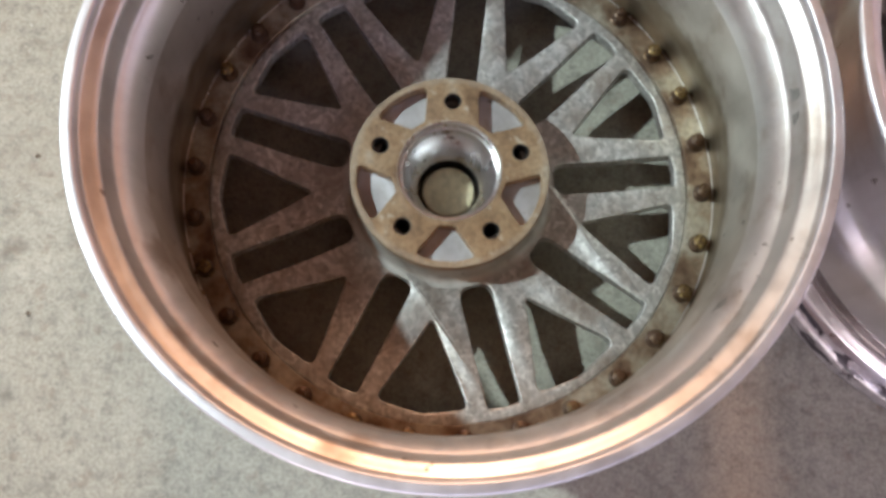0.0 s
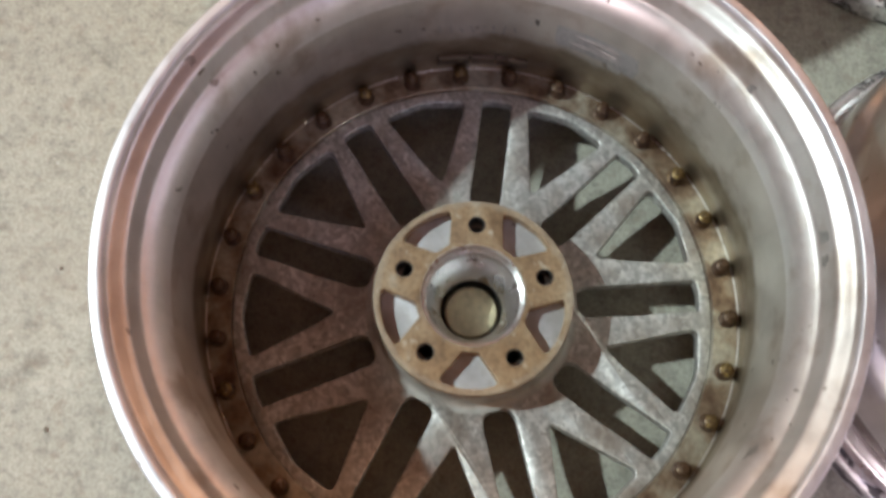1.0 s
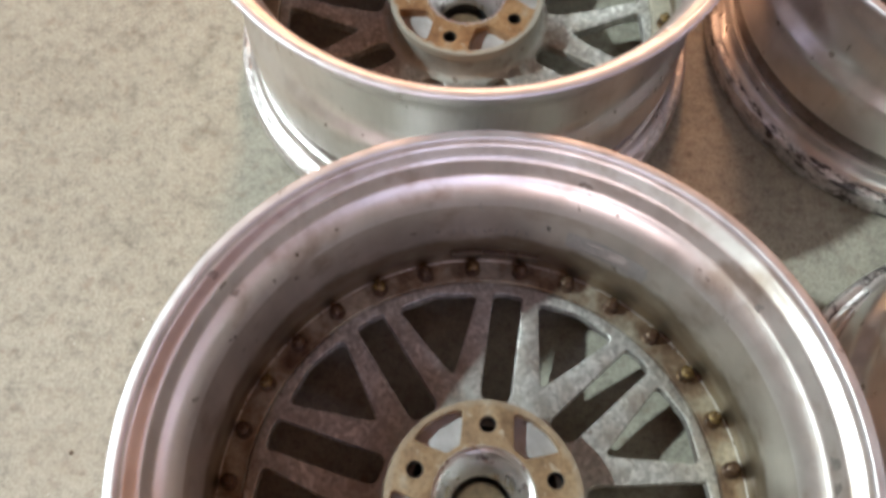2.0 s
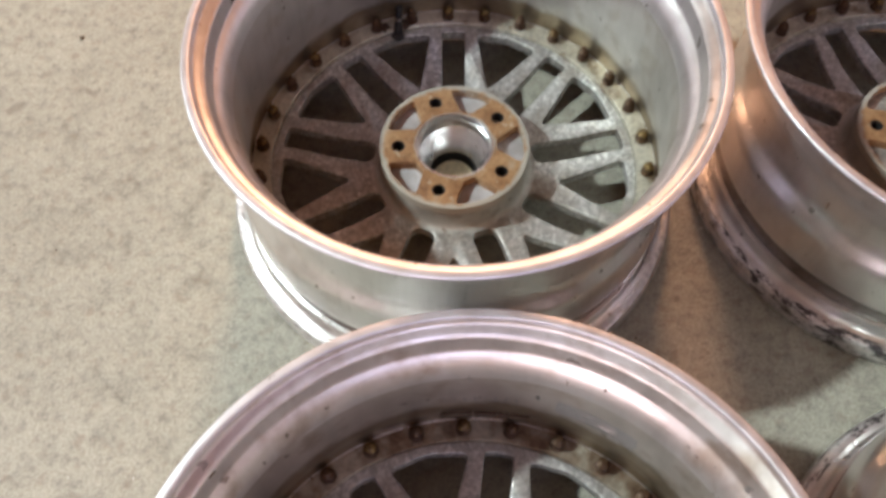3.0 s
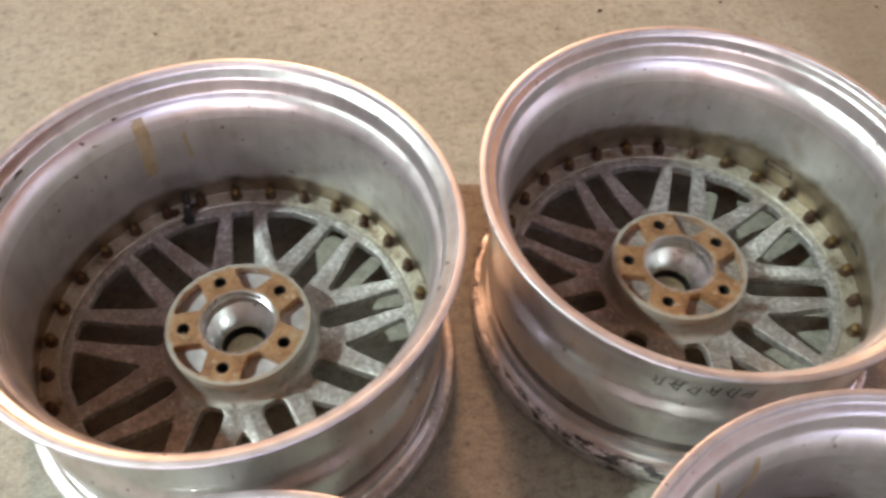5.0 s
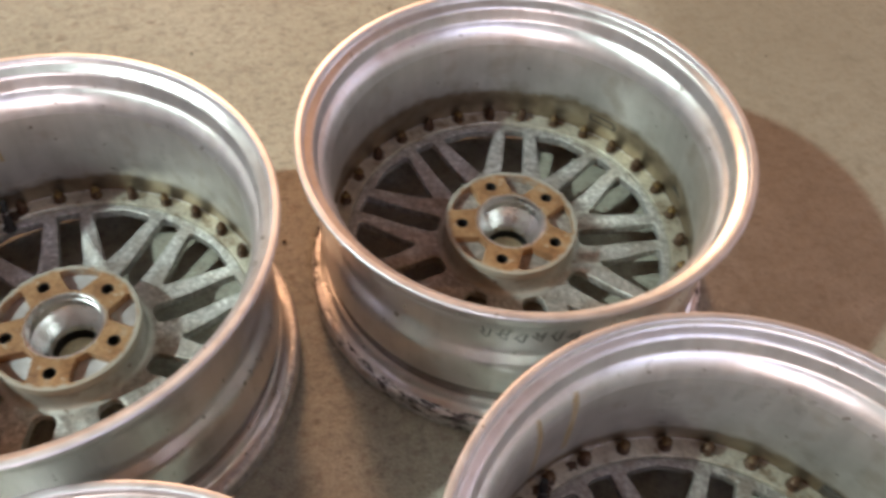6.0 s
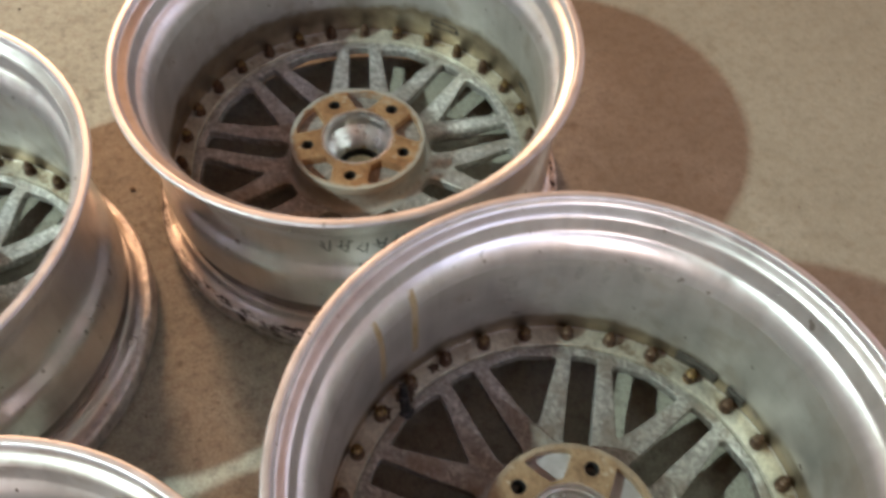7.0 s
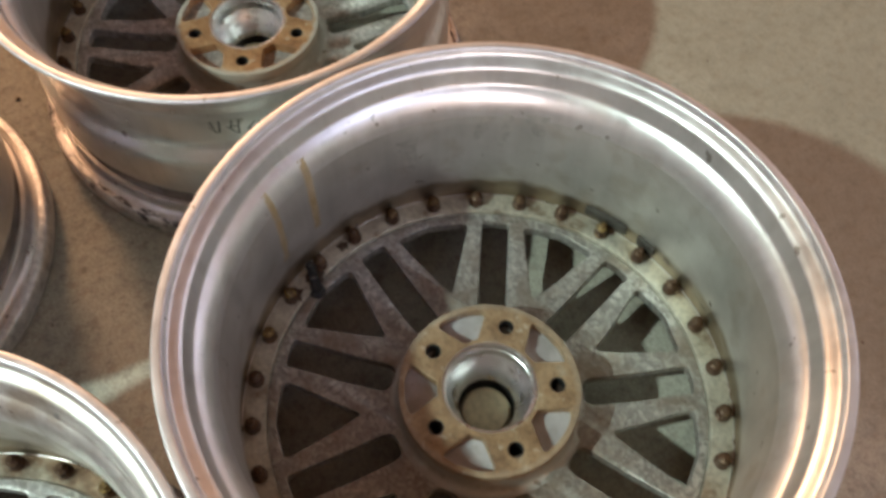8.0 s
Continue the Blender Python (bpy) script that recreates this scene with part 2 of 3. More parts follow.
M_RAW = aluminium("raw_turned_lip", (0.83, 0.82, 0.865), (0.70, 0.69, 0.73), 0.44, 0.82, (0.60, 0.53, 0.48), 0.35)
M_SPOKE = mottled("mottled_bare_alloy", [(0.2, (0.30, 0.298, 0.288)), (0.5, (0.51, 0.512, 0.50)), (0.78, (0.86, 0.87, 0.85))], 0.6)
M_SPOKE_DULL = mottled("dull_stained_alloy", [(0.2, (0.22, 0.21, 0.195)), (0.5, (0.38, 0.37, 0.345)), (0.78, (0.66, 0.655, 0.62))], 0.75)
M_HUB = aluminium("cast_grey_alloy", (0.66, 0.66, 0.69), (0.47, 0.465, 0.47), 0.46, 0.45, (0.34, 0.30, 0.25), 0.4, 30)
M_HUB_SIDE = aluminium("dull_cast_hub", (0.47, 0.465, 0.44), (0.35, 0.34, 0.31), 0.5, 0.4, (0.22, 0.18, 0.14), 0.5, 26)
M_TAN = hub_coat("olive_tan_hub_coat", [(0.3, (0.18, 0.108, 0.058)), (0.47, (0.30, 0.195, 0.108)), (0.6, (0.37, 0.26, 0.155)), (0.78, (0.43, 0.375, 0.29))], 0.25)
M_RUST = hub_coat("orange_rust_hub_coat", [(0.3, (0.20, 0.095, 0.042)), (0.47, (0.33, 0.175, 0.08)), (0.6, (0.41, 0.245, 0.125)), (0.78, (0.43, 0.36, 0.28))], 0.9)
M_FLANGE = rough_paint("dirty_cream_flange", [(0.28, (0.14, 0.085, 0.055)), (0.36, (0.32, 0.26, 0.19)), (0.46, (0.54, 0.51, 0.42)), (0.72, (0.74, 0.73, 0.63))], 0.42, 34, 0.25, 0.55)
M_FLANGE_GRIMY = rough_paint("rust_stained_flange", [(0.30, (0.10, 0.055, 0.035)), (0.44, (0.25, 0.175, 0.12)), (0.56, (0.42, 0.37, 0.29)), (0.74, (0.66, 0.63, 0.54))], 0.42, 30, 0.25, 0.55)
# dark brown of dust and grit; also paints shade on the wheels' hidden undersides
M_DUST_AND_SHADE = rough_paint("dust_and_underside_shade", [(0.3, (0.065, 0.044, 0.030)), (0.6, (0.16, 0.12, 0.085)), (0.8, (0.29, 0.25, 0.20))], 0.5, 40, 0.2, 0.5)
M_BOLT = brass("rusty_nut", [(0.35, (0.03, 0.016, 0.010)), (0.52, (0.075, 0.038, 0.018)), (0.70, (0.20, 0.115, 0.04))], 0.6)
M_BOLT_TIP = brass("oxidised_brass", [(0.36, (0.06, 0.032, 0.014)), (0.52, (0.18, 0.11, 0.035)), (0.68, (0.40, 0.29, 0.10))], 0.85)
M_POLISH = aluminium("polished_bore", (0.82, 0.81, 0.82), (0.68, 0.67, 0.67), 0.28, 0.95, (0.5, 0.45, 0.4), 0.3, 40)
M_LIP = chipped_lip("kerbed_lip_edge", 0.32)
M_LIP_CLEAN = chipped_lip("lightly_scuffed_lip_edge", 0.60)
M_CAP = rough_paint("beige_plastic", [(0.3, (0.58, 0.50, 0.31)), (0.7, (0.68, 0.60, 0.40))], 0.5, 20, 0.1)
M_RUBBER_AND_SHADE = rough_paint("black_rubber_and_shade", [(0.3, grey(0.012)), (0.7, grey(0.025))], 0.5, 40, 0.1)
M_LEAD = rough_paint("grey_lead", [(0.3, (0.045, 0.04, 0.034)), (0.7, (0.085, 0.078, 0.068))], 0.6, 60, 0.2, 0.1)
M_TAR = rough_paint("old_tar", [(0.3, (0.035, 0.021, 0.014)), (0.7, (0.105, 0.066, 0.042))], 0.5, 90, 0.4)
M_STICKER = rough_paint("faded_grey_sticker", [(0.3, (0.42, 0.41, 0.40)), (0.7, (0.52, 0.505, 0.49))], 0.42, 60, 0.1, 0.7)
M_INK = rough_paint("marker_ink", [(0.3, grey(0.03)), (0.7, grey(0.09))], 0.6, 60, 0.0)
M_GLUE = rough_paint("yellow_glue_run", [(0.3, (0.44, 0.33, 0.17)), (0.7, (0.58, 0.50, 0.35))], 0.42, 60, 0.1, 0.5)
M_STAIN = rough_paint("grey_water_stain", [(0.3, (0.50, 0.49, 0.46)), (0.7, (0.62, 0.61, 0.58))], 0.46, 22, 0.1, 0.80)
M_SMUDGE = rough_paint("oily_smudge", [(0.3, (0.34, 0.32, 0.30)), (0.7, (0.50, 0.48, 0.46))], 0.42, 70, 0.1, 0.8)
M_WALL = rough_paint("plain_tan_wall_paint", [(0.3, (0.125, 0.095, 0.06)), (0.7, (0.165, 0.128, 0.08))], 0.8, 3, 0.1)

# unseen east wall and ceiling, coloured to bounce warm light into the rims
M_CREAM_BOUNCE = rough_paint("cream_bounce_wall", [(0.3, (0.80, 0.64, 0.46)), (0.7, (0.84, 0.69, 0.51))], 0.8, 3, 0.1)
M_ROSE_BOUNCE = rough_paint("rose_tan_bounce_ceiling", [(0.3, (0.19, 0.115, 0.075)), (0.7, (0.22, 0.135, 0.09))], 0.8, 3, 0.1)


# ---- mesh helpers ----
def mesh_of(name, bm, smooth=None):
    me = bpy.data.meshes.new(name)
    bmesh.ops.recalc_face_normals(bm, faces=bm.faces)
    if smooth is not None:
        for f in bm.faces:
            f.smooth = True
        for e in bm.edges:
            if len(e.link_faces) == 2 and e.calc_face_angle(0) > radians(smooth):
                e.smooth = False
    bm.to_mesh(me)
    bm.free()
    return me


def part(name, me, material, parent=None, label="", m=None):
    if isinstance(me, bmesh.types.BMesh):
        me = mesh_of(name, me, 35)
    if not me.materials:
        me.materials.append(material)
    ob = new(name, me)
    ob.parent = parent
    if m is not None:
        ob.matrix_basis = m
    return tagged(ob, label)


def lathe(profile, segs=144):
    """A ring turned about z from a closed loop of (radius, height)."""
    bm = bmesh.new()
    rings = []
    for i in range(segs):
        a = 2 * math.pi * i / segs
        rings.append([bm.verts.new((r * math.cos(a), r * math.sin(a), z)) for r, z in profile])
    n = len(profile)
    for i in range(segs):
        p, q = rings[i], rings[(i + 1) % segs]
        for k in range(n):
            bm.faces.new((p[k], p[(k + 1) % n], q[(k + 1) % n], q[k]))
    return bm


def smooth_line(points, steps=5):
    """A Catmull-Rom line through the points."""
    pts = [points[0], *points, points[-1]]
    out = []
    for i in range(1, len(pts) - 2):
        p0, p1, p2, p3 = (Vector(p) for p in pts[i - 1:i + 3])
        for s in range(steps):
            t = s / steps
            out.append(tuple(0.5 * (2 * p1 + (p2 - p0) * t + (2 * p0 - 5 * p1 + 4 * p2 - p3) * t * t + (3 * p1 - p0 - 3 * p2 + p3) * t ** 3)))
    out.append(points[-1])
    return out


def round_poly(points, radii, steps=5):
    """A polygon with rounded corners and short straight pieces."""
    out = []
    n = len(points)
    for i in range(n):
        a, b, c = (Vector(points[k % n]) for k in (i - 1, i, i + 1))
        u, v = (a - b).normalized(), (c - b).normalized()
        half = math.acos(max(-1, min(1, u.dot(v)))) / 2
        d = min(radii[i] / math.tan(half), 0.45 * min((a - b).length, (c - b).length))
        p, q = b + u * d, b + v * d
        for s in range(steps + 1):
            t = s / steps
            out.append((1 - t) ** 2 * p + 2 * t * (1 - t) * b + t * t * q)
    full = []
    for i, p in enumerate(out):
        q = out[(i + 1) % len(out)]
        k = max(1, round((q - p).length / 0.012))
        full += [p.lerp(q, s / k) for s in range(k)]
    return full


def circle(r, n, cx=0.0, cy=0.0):
    return [Vector((cx + r * math.cos(2 * math.pi * i / n), cy + r * math.sin(2 * math.pi * i / n))) for i in range(n)]


def plate(name, loops, bottom, top, bevel):
    """A flat plate with holes: the outlines filled, given depth and softened edges."""
    cu = bpy.data.curves.new(name, "CURVE")
    cu.dimensions, cu.fill_mode = "2D", "BOTH"
    for loop in loops:
        sp = cu.splines.new("POLY")
        sp.points.add(len(loop) - 1)
        for point, p in zip(sp.points, loop):
            point.co = (p[0], p[1], 0, 1)
        sp.use_cyclic_u = True
    cu.extrude, cu.bevel_depth, cu.bevel_resolution, cu.offset = (top - bottom) / 2 - bevel, bevel, 2, -bevel
    ob = new(name, cu)
    me = bpy.data.meshes.new_from_object(ob.evaluated_get(bpy.context.evaluated_depsgraph_get()))
    bpy.data.objects.remove(ob)
    bpy.data.curves.remove(cu)
    me.transform(Matrix.Translation((0, 0, (top + bottom) / 2)))
    bm = bmesh.new()
    bm.from_mesh(me)
    bmesh.ops.remove_doubles(bm, verts=bm.verts, dist=1e-6)
    return bm


def polar(r, degrees):
    return Vector((r * math.cos(radians(degrees)), r * math.sin(radians(degrees))))


# ---- the setting ----
def box(bm, x0, y0, z0, x1, y1, z1):
    v = [bm.verts.new(p) for p in ((x0, y0, z0), (x1, y0, z0), (x1, y1, z0), (x0, y1, z0), (x0, y0, z1), (x1, y0, z1), (x1, y1, z1), (x0, y1, z1))]
    for f in ((0, 3, 2, 1), (4, 5, 6, 7), (0, 1, 5, 4), (1, 2, 6, 5), (2, 3, 7, 6), (3, 0, 4, 7)):
        bm.faces.new([v[i] for i in f])


def slab(name, label, category, material, *corners):
    bm = bmesh.new()
    box(bm, *corners)
    ob = part(name, mesh_of(name, bm), material)
    return tagged(ob, label, category, kind="structure")


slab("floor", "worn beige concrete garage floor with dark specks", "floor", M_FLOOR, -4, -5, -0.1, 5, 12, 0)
# walls and ceiling are unseen, added to close the room and tint its bounce
slab("wall_west", "plain tan painted garage wall", "wall", M_WALL, -4.2, -5, 0, -4, 12, 5.2)
slab("wall_north", "plain tan painted garage wall", "wall", M_WALL, -4.2, 12, 0, 5.2, 12.2, 5.2)
bm = bmesh.new()
for corners in ((-4.2, -5.2, 0, -3.6, -5, 5.2), (-3.6, -5.2, 0, -1.0, -5, 0.6), (-3.6, -5.2, 2.4, -1.0, -5, 5.2), (-1.0, -5.2, 0, -0.25, -5, 5.2), (3.25, -5.2, 0, 5.2, -5, 5.2), (-0.25, -5.2, 0, 3.25, -5, 1.9), (-0.25, -5.2, 4.9, 3.25, -5, 5.2)):
    box(bm, *corners)
tagged(part("wall_south", mesh_of("wall_south", bm), M_WALL), "plain tan painted garage wall with a window and a fill-lamp opening", "wall", kind="structure")
bm = bmesh.new()
for corners in ((5, -5, 0, 5.2, -1.0, 5.2), (5, -1.0, 0, 5.2, 1.4, 0.7), (5, -1.0, 2.5, 5.2, 1.4, 5.2), (5, 1.4, 0, 5.2, 12, 5.2)):
    box(bm, *corners)
tagged(part("wall_east", mesh_of("wall_east", bm), M_CREAM_BOUNCE), "unseen cream garage wall that bounces warm light, with one fill-lamp opening", "wall", kind="structure")
slab("ceiling", "unseen rose-tan garage ceiling that bounces warm light", "ceiling", M_ROSE_BOUNCE, -4.2, -5.2, 5.2, 5.2, 12.2, 5.3)


# ---- one wheel ----
# the barrel's two lines: what hangs from the rim's top (radius, drop) and what stands on the joint (radius, height)
INNER_TOP = [(0.2358, -0.0036), (0.2359, -0.0018), (0.2351, -0.0004), (0.2336, 0.0), (0.2310, 0.0001), (0.2293, -0.0001), (0.2284, -0.0008), (0.2280, -0.0024), (0.2272, -0.0052), (0.2262, -0.0068),
             (0.2246, -0.0079), (0.2222, -0.0092), (0.2198, -0.0107), (0.2180, -0.0124), (0.2171, -0.0146), (0.2164, -0.0190), (0.2155, -0.0245), (0.2147, -0.0280), (0.2136, -0.0298), (0.2117, -0.0317),
             (0.2091, -0.0350), (0.2067, -0.0393), (0.2047, -0.0446), (0.2033, -0.0512), (0.2023, -0.0600), (0.2017, -0.0700)]
INNER_LOW = [(0.2017, 0.1400), (0.2030, 0.1150), (0.2055, 0.0950), (0.2082, 0.0820), (0.2100, 0.0740), (0.2106, 0.0680), (0.2107, 0.0530)]
OUTER_LOW = [(0.2134, 0.0530), (0.2134, 0.0640), (0.2142, 0.0672), (0.2172, 0.0680), (0.2182, 0.0700), (0.2183, 0.0900), (0.2180, 0.1080), (0.2165, 0.1175), (0.2130, 0.1245), (0.2095, 0.1310), (0.2076, 0.1390), (0.2072, 0.1480)]
OUTER_TOP = [(0.2074, -0.0670), (0.2092, -0.0580), (0.2124, -0.0500), (0.2162, -0.0430), (0.2194, -0.0370), (0.2208, -0.0310), (0.2218, -0.0250), (0.2236, -0.0200), (0.2264, -0.0165),
             (0.2290, -0.0135), (0.2300, -0.0085), (0.2312, -0.0062), (0.2334, -0.0054), (0.2352, -0.0047)]
LIP = [(0.2090, 0.0527), (0.2133, 0.0527), (0.2133, 0.0480), (0.2142, 0.0452), (0.2174, 0.0444), (0.2186, 0.0425), (0.2186, 0.0330),
       (0.2204, 0.0290), (0.2250, 0.0265)]
LIP_EDGE = [(0.2252, 0.0264), (0.2302, 0.0256), (0.2328, 0.0238), (0.2341, 0.0195), (0.2344, 0.0110), (0.2338, 0.0030), (0.2316, 0.0000), (0.2270, 0.0002), (0.2256, 0.0030), (0.2250, 0.0090)]
LIP_INSIDE = [(0.2250, 0.0092), (0.2160, 0.0110), (0.2105, 0.0180), (0.2090, 0.0400)]


def inner_line(height):
    return [(r, height + d) for r, d in INNER_TOP] + INNER_LOW


def outer_line(height):
    return OUTER_LOW + [(r, height + d) for r, d in OUTER_TOP]


def radius_at(profile, z):
    line = sorted((h, r) for r, h in profile)
    return float(np.interp(z, [h for h, _ in line], [r for _, r in line]))


def make_wheel(height, up):
    """A wheel whose rim stands at that height, with its centre raised by up."""
    wheel = tagged(new("alloy_wheel"), "bare aluminium split-rim alloy wheel lying face down on concrete", "wheel", "car wheels on the floor")
    rim = mesh_of("barrel", lathe(smooth_line(inner_line(height), 4) + smooth_line(outer_line(height), 4)), 35)
    for material in (M_BARREL, M_RAW, M_FILM_NARROW if height < 0.24 else M_FILM_WIDE, M_OUTER, M_JOINT_REFLECTION):
        rim.materials.append(material)
    for f in rim.polygons:
        drop, r, outward = f.center.z - height, f.center.xy.length, f.normal.xy.dot(f.center.xy) > 0
        if outward and drop < -0.0055:
            f.material_index = 4 if f.center.z < 0.0630 else 3
        elif drop > -0.0055 and r > 0.2277:
            f.material_index = 1
        elif drop < -0.0560:
            f.material_index = 2
    part("barrel", rim, M_BARREL, wheel, "satin machined aluminium rim barrel")
    lip = mesh_of("outer_lip", lathe(smooth_line(LIP) + smooth_line(LIP_INSIDE)), 35)
    lip.materials.append(M_OUTER)
    lip.materials.append(M_JOINT_REFLECTION)
    lip.materials.append(M_DUST_AND_SHADE)
    for f in lip.polygons:
        if f.center.z > 0.0450 and f.normal.xy.dot(f.center.xy) > 0:
            f.material_index = 1
        # shade under the wheel is put into the colour of the hidden inner side
        if f.normal.xy.dot(f.center.xy) < 0:
            f.material_index = 2
    part("outer_lip", lip, M_OUTER, wheel)
    part("lip_edge", lathe(smooth_line(LIP_EDGE, 3)), M_LIP, wheel, "kerb-scratched lip edge")
    part("bolt_flange", lathe([(0.1908, 0.0552 + up), (0.1914, 0.0560 + up), (0.2100, 0.0560 + up), (0.2100, 0.0470), (0.1908, 0.0470)]), M_FLANGE, wheel,
         "dirty cream bolt flange")
    part("joint_ring", lathe([(0.2101 + 0.0006 * math.cos(math.pi * k / 4), 0.0563 + up + 0.0006 * math.sin(math.pi * k / 4)) for k in range(8)]), M_POLISH, wheel,
         "bright bare edge of the rim joint")

    # nine forked spokes: nine parallel slots between them and nine wedge openings inside the forks
    loops = [circle(0.1906, 144), circle(0.0600, 60)]
    for k in range(9):
        for centre, shape, radii in (
                (20, [(0.0845, -0.0130), (0.1810, -0.0130), (0.1825, 0.0), (0.1810, 0.0130), (0.0845, 0.0130)], [0.0120, 0.004, 0.02, 0.004, 0.0120]),
                (0, [(0.1120, -0.0016), (0.1765, -0.0360), (0.1838, 0.0), (0.1765, 0.0360), (0.1120, 0.0016)], [0.0015, 0.006, 0.03, 0.006, 0.0015])):
            turn = Matrix.Rotation(radians(centre + 40 * k), 2)
            loops.append([turn @ p for p in round_poly([Vector(p) for p in shape], radii)])
    disc = plate("spokes", loops, 0.0335 + up, 0.0460 + up, 0.0012)
    for v in disc.verts:
        t = min(1, max(0, (v.co.xy.length - 0.125) / 0.05))
        v.co.z += 0.0055 * t * t * (3 - 2 * t)
    disc = mesh_of("spokes", disc, 35)
    disc.materials.append(M_SPOKE)
    disc.materials.append(M_DUST_AND_SHADE)
    # spoke undersides are coloured dark to deepen the shade on the floor below
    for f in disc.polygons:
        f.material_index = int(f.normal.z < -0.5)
    part("spokes", disc, M_SPOKE, wheel, "mottled bare-metal forked spokes")

    # hub: cast body, tan face plate with five pockets, turned bore
    lugs = [(0.05715 * math.cos(radians(72 * k)), 0.05715 * math.sin(radians(72 * k))) for k in range(5)]
    body = lathe([*smooth_line([(0.0764, 0.0690), (0.0764, 0.0610), (0.0767, 0.0555), (0.0774, 0.0515), (0.0786, 0.0488), (0.0803, 0.0471), (0.0825, 0.0463), (0.0852, 0.0461)], 3), (0.0852, 0.0440), (0.0590, 0.0440), (0.0590, 0.0690)], 96)
    hub = part("hub", body, M_HUB_SIDE, wheel, "grey cast hub", pose(0, 0, up))
    part("pocket_floor", plate("pocket_floor", [circle(0.0755, 90), circle(0.0390, 72)] + [circle(0.0066, 24, *p) for p in lugs], 0.0600, 0.0705, 0.0004), M_HUB, hub)
    face = [circle(0.0768, 120), circle(0.0392, 72)] + [circle(0.0067, 24, *p) for p in lugs]
    for k in range(5):
        turn = Matrix.Rotation(radians(36 + 72 * k), 2)
        face.append([turn @ p for p in round_poly([Vector(p) for p in ((0.0440, -0.0060), polar(0.0712, -19.5), polar(0.0722, -7), polar(0.0722, 7), polar(0.0712, 19.5), (0.0440, 0.0060))],
                                                  [0.003, 0.004, 0.03, 0.03, 0.004, 0.003])])
    part("hub_face", plate("hub_face", face, 0.0700, 0.0820, 0.0007), M_TAN, hub, "rusty tan hub face with five lug holes")
    # black tubes paint the inner shade of the lug holes
    for p in lugs:
        part("lug_hole_shade", lathe([(0.0061, 0.0812), (0.0061, 0.0300), (0.0070, 0.0300), (0.0070, 0.0812)], 24), M_RUBBER_AND_SHADE, hub, m=pose(*p, 0))
    part("centre_bore", lathe([(0.0390, 0.0822), (0.0382, 0.0818), (0.0377, 0.0745), (0.0368, 0.0740), (0.0366, 0.0640), (0.0358, 0.0630), (0.0352, 0.0600), (0.0340, 0.0585), (0.0270, 0.0425),
                               (0.0256, 0.0400), (0.0252, 0.0340), (0.0400, 0.0340), (0.0400, 0.0822)], 96), M_POLISH, hub, "bright turned centre bore")
    # black ring added where the gap round the cap is only in shade
    part("cap_gap_shade", lathe([(0.0250, 0.0338), (0.0250, 0.0180), (0.0600, 0.0180), (0.0600, 0.0338)], 48), M_RUBBER_AND_SHADE, wheel, "black ring painting the shaded gap round the cap")
    cap = lathe([(0.0002, 0.0268), (0.0205, 0.0268), (0.0216, 0.0258), (0.0216, 0.0150), (0.0002, 0.0150)], 48)
    part("centre_cap", cap, M_CAP, wheel, "beige plastic back of the centre cap")

    # thirty rim bolts with nuts
    nut = bmesh.new()
    rings = []
    for r, z, n in ((0.0070, 0.0, 0), (0.0070, 0.0016, 0), (0.0064, 0.0022, 1), (0.0064, 0.0086, 1), (0.0056, 0.0106, 0), (0.0040, 0.0116, 0), (0.0036, 0.0120, 0), (0.0034, 0.0150, 0), (0.0024, 0.0160, 0)):
        rings.append([nut.verts.new((r * (1.0 - 0.08 * n * (i % 2)) * math.cos(math.pi * i / 6), r * (1.0 - 0.08 * n * (i % 2)) * math.sin(math.pi * i / 6), z)) for i in range(12)])
    for a, b in zip(rings, rings[1:]):
        for i in range(12):
            nut.faces.new((a[i], a[(i + 1) % 12], b[(i + 1) % 12], b[i]))
    nut.faces.new(rings[-1])
    me = mesh_of("rim_bolt", nut, 40)
    me.materials.append(M_BOLT)
    me.materials.append(M_BOLT_TIP)
    for f in me.polygons:
        f.material_index = int(f.center.z > 0.0100)
    for k in range(30):
        p = polar(0.2012, 5.8 + 12 * k)
        part("rim_bolt", me, M_BOLT, wheel, m=pose(p.x, p.y, 0.0558 + up, 0, 0, 37 * k))
    return wheel


# ---- the four wheels ----
# place, turn and lean of each wheel; two have a narrow barrel, two a wide one
NARROW, WIDE = (0.2298, 0.0), (0.2447, 0.0023)
PLACES = [(0.018, 0.2234, 87.3 - 144, -0.25, 0.3, NARROW), (-0.005, 0.7134, 110.8, 0.4, 0.4, WIDE), (0.4899, 0.7372, 97.1 + 72, 0.5, 0.1, NARROW), (0.4966, 0.2464, 44.0 + 72, 0.5, 0.1, WIDE)]


def lying(x, y, turn, rx, ry):
    return pose(x, y, 0.235 * math.sin(radians(math.hypot(rx, ry))), rx, ry, 0) @ pose(0, 0, 0, 0, 0, turn)


narrow, wide = make_wheel(*NARROW), make_wheel(*WIDE)
narrow.matrix_basis = lying(*PLACES[0][:5])
wide.matrix_basis = lying(*PLACES[1][:5])
wheels = [narrow, wide, copy_thing(narrow, lying(*PLACES[2][:5])), copy_thing(wide, lying(*PLACES[3][:5]))]


def recoat(wheel, name, material, slot=0):
    """Give one wheel's part a coat of its own."""
    for ob in wheel.children_recursive:
        if ob.name.split(".")[0] == name:
            ob.material_slots[slot].link = "OBJECT"
            ob.material_slots[slot].material = material


for wheel in wheels[1:3]:
    recoat(wheel, "hub_face", M_RUST)
recoat(wheels[2], "pocket_floor", M_SPOKE)
recoat(wheels[1], "lip_edge", M_LIP_CLEAN)
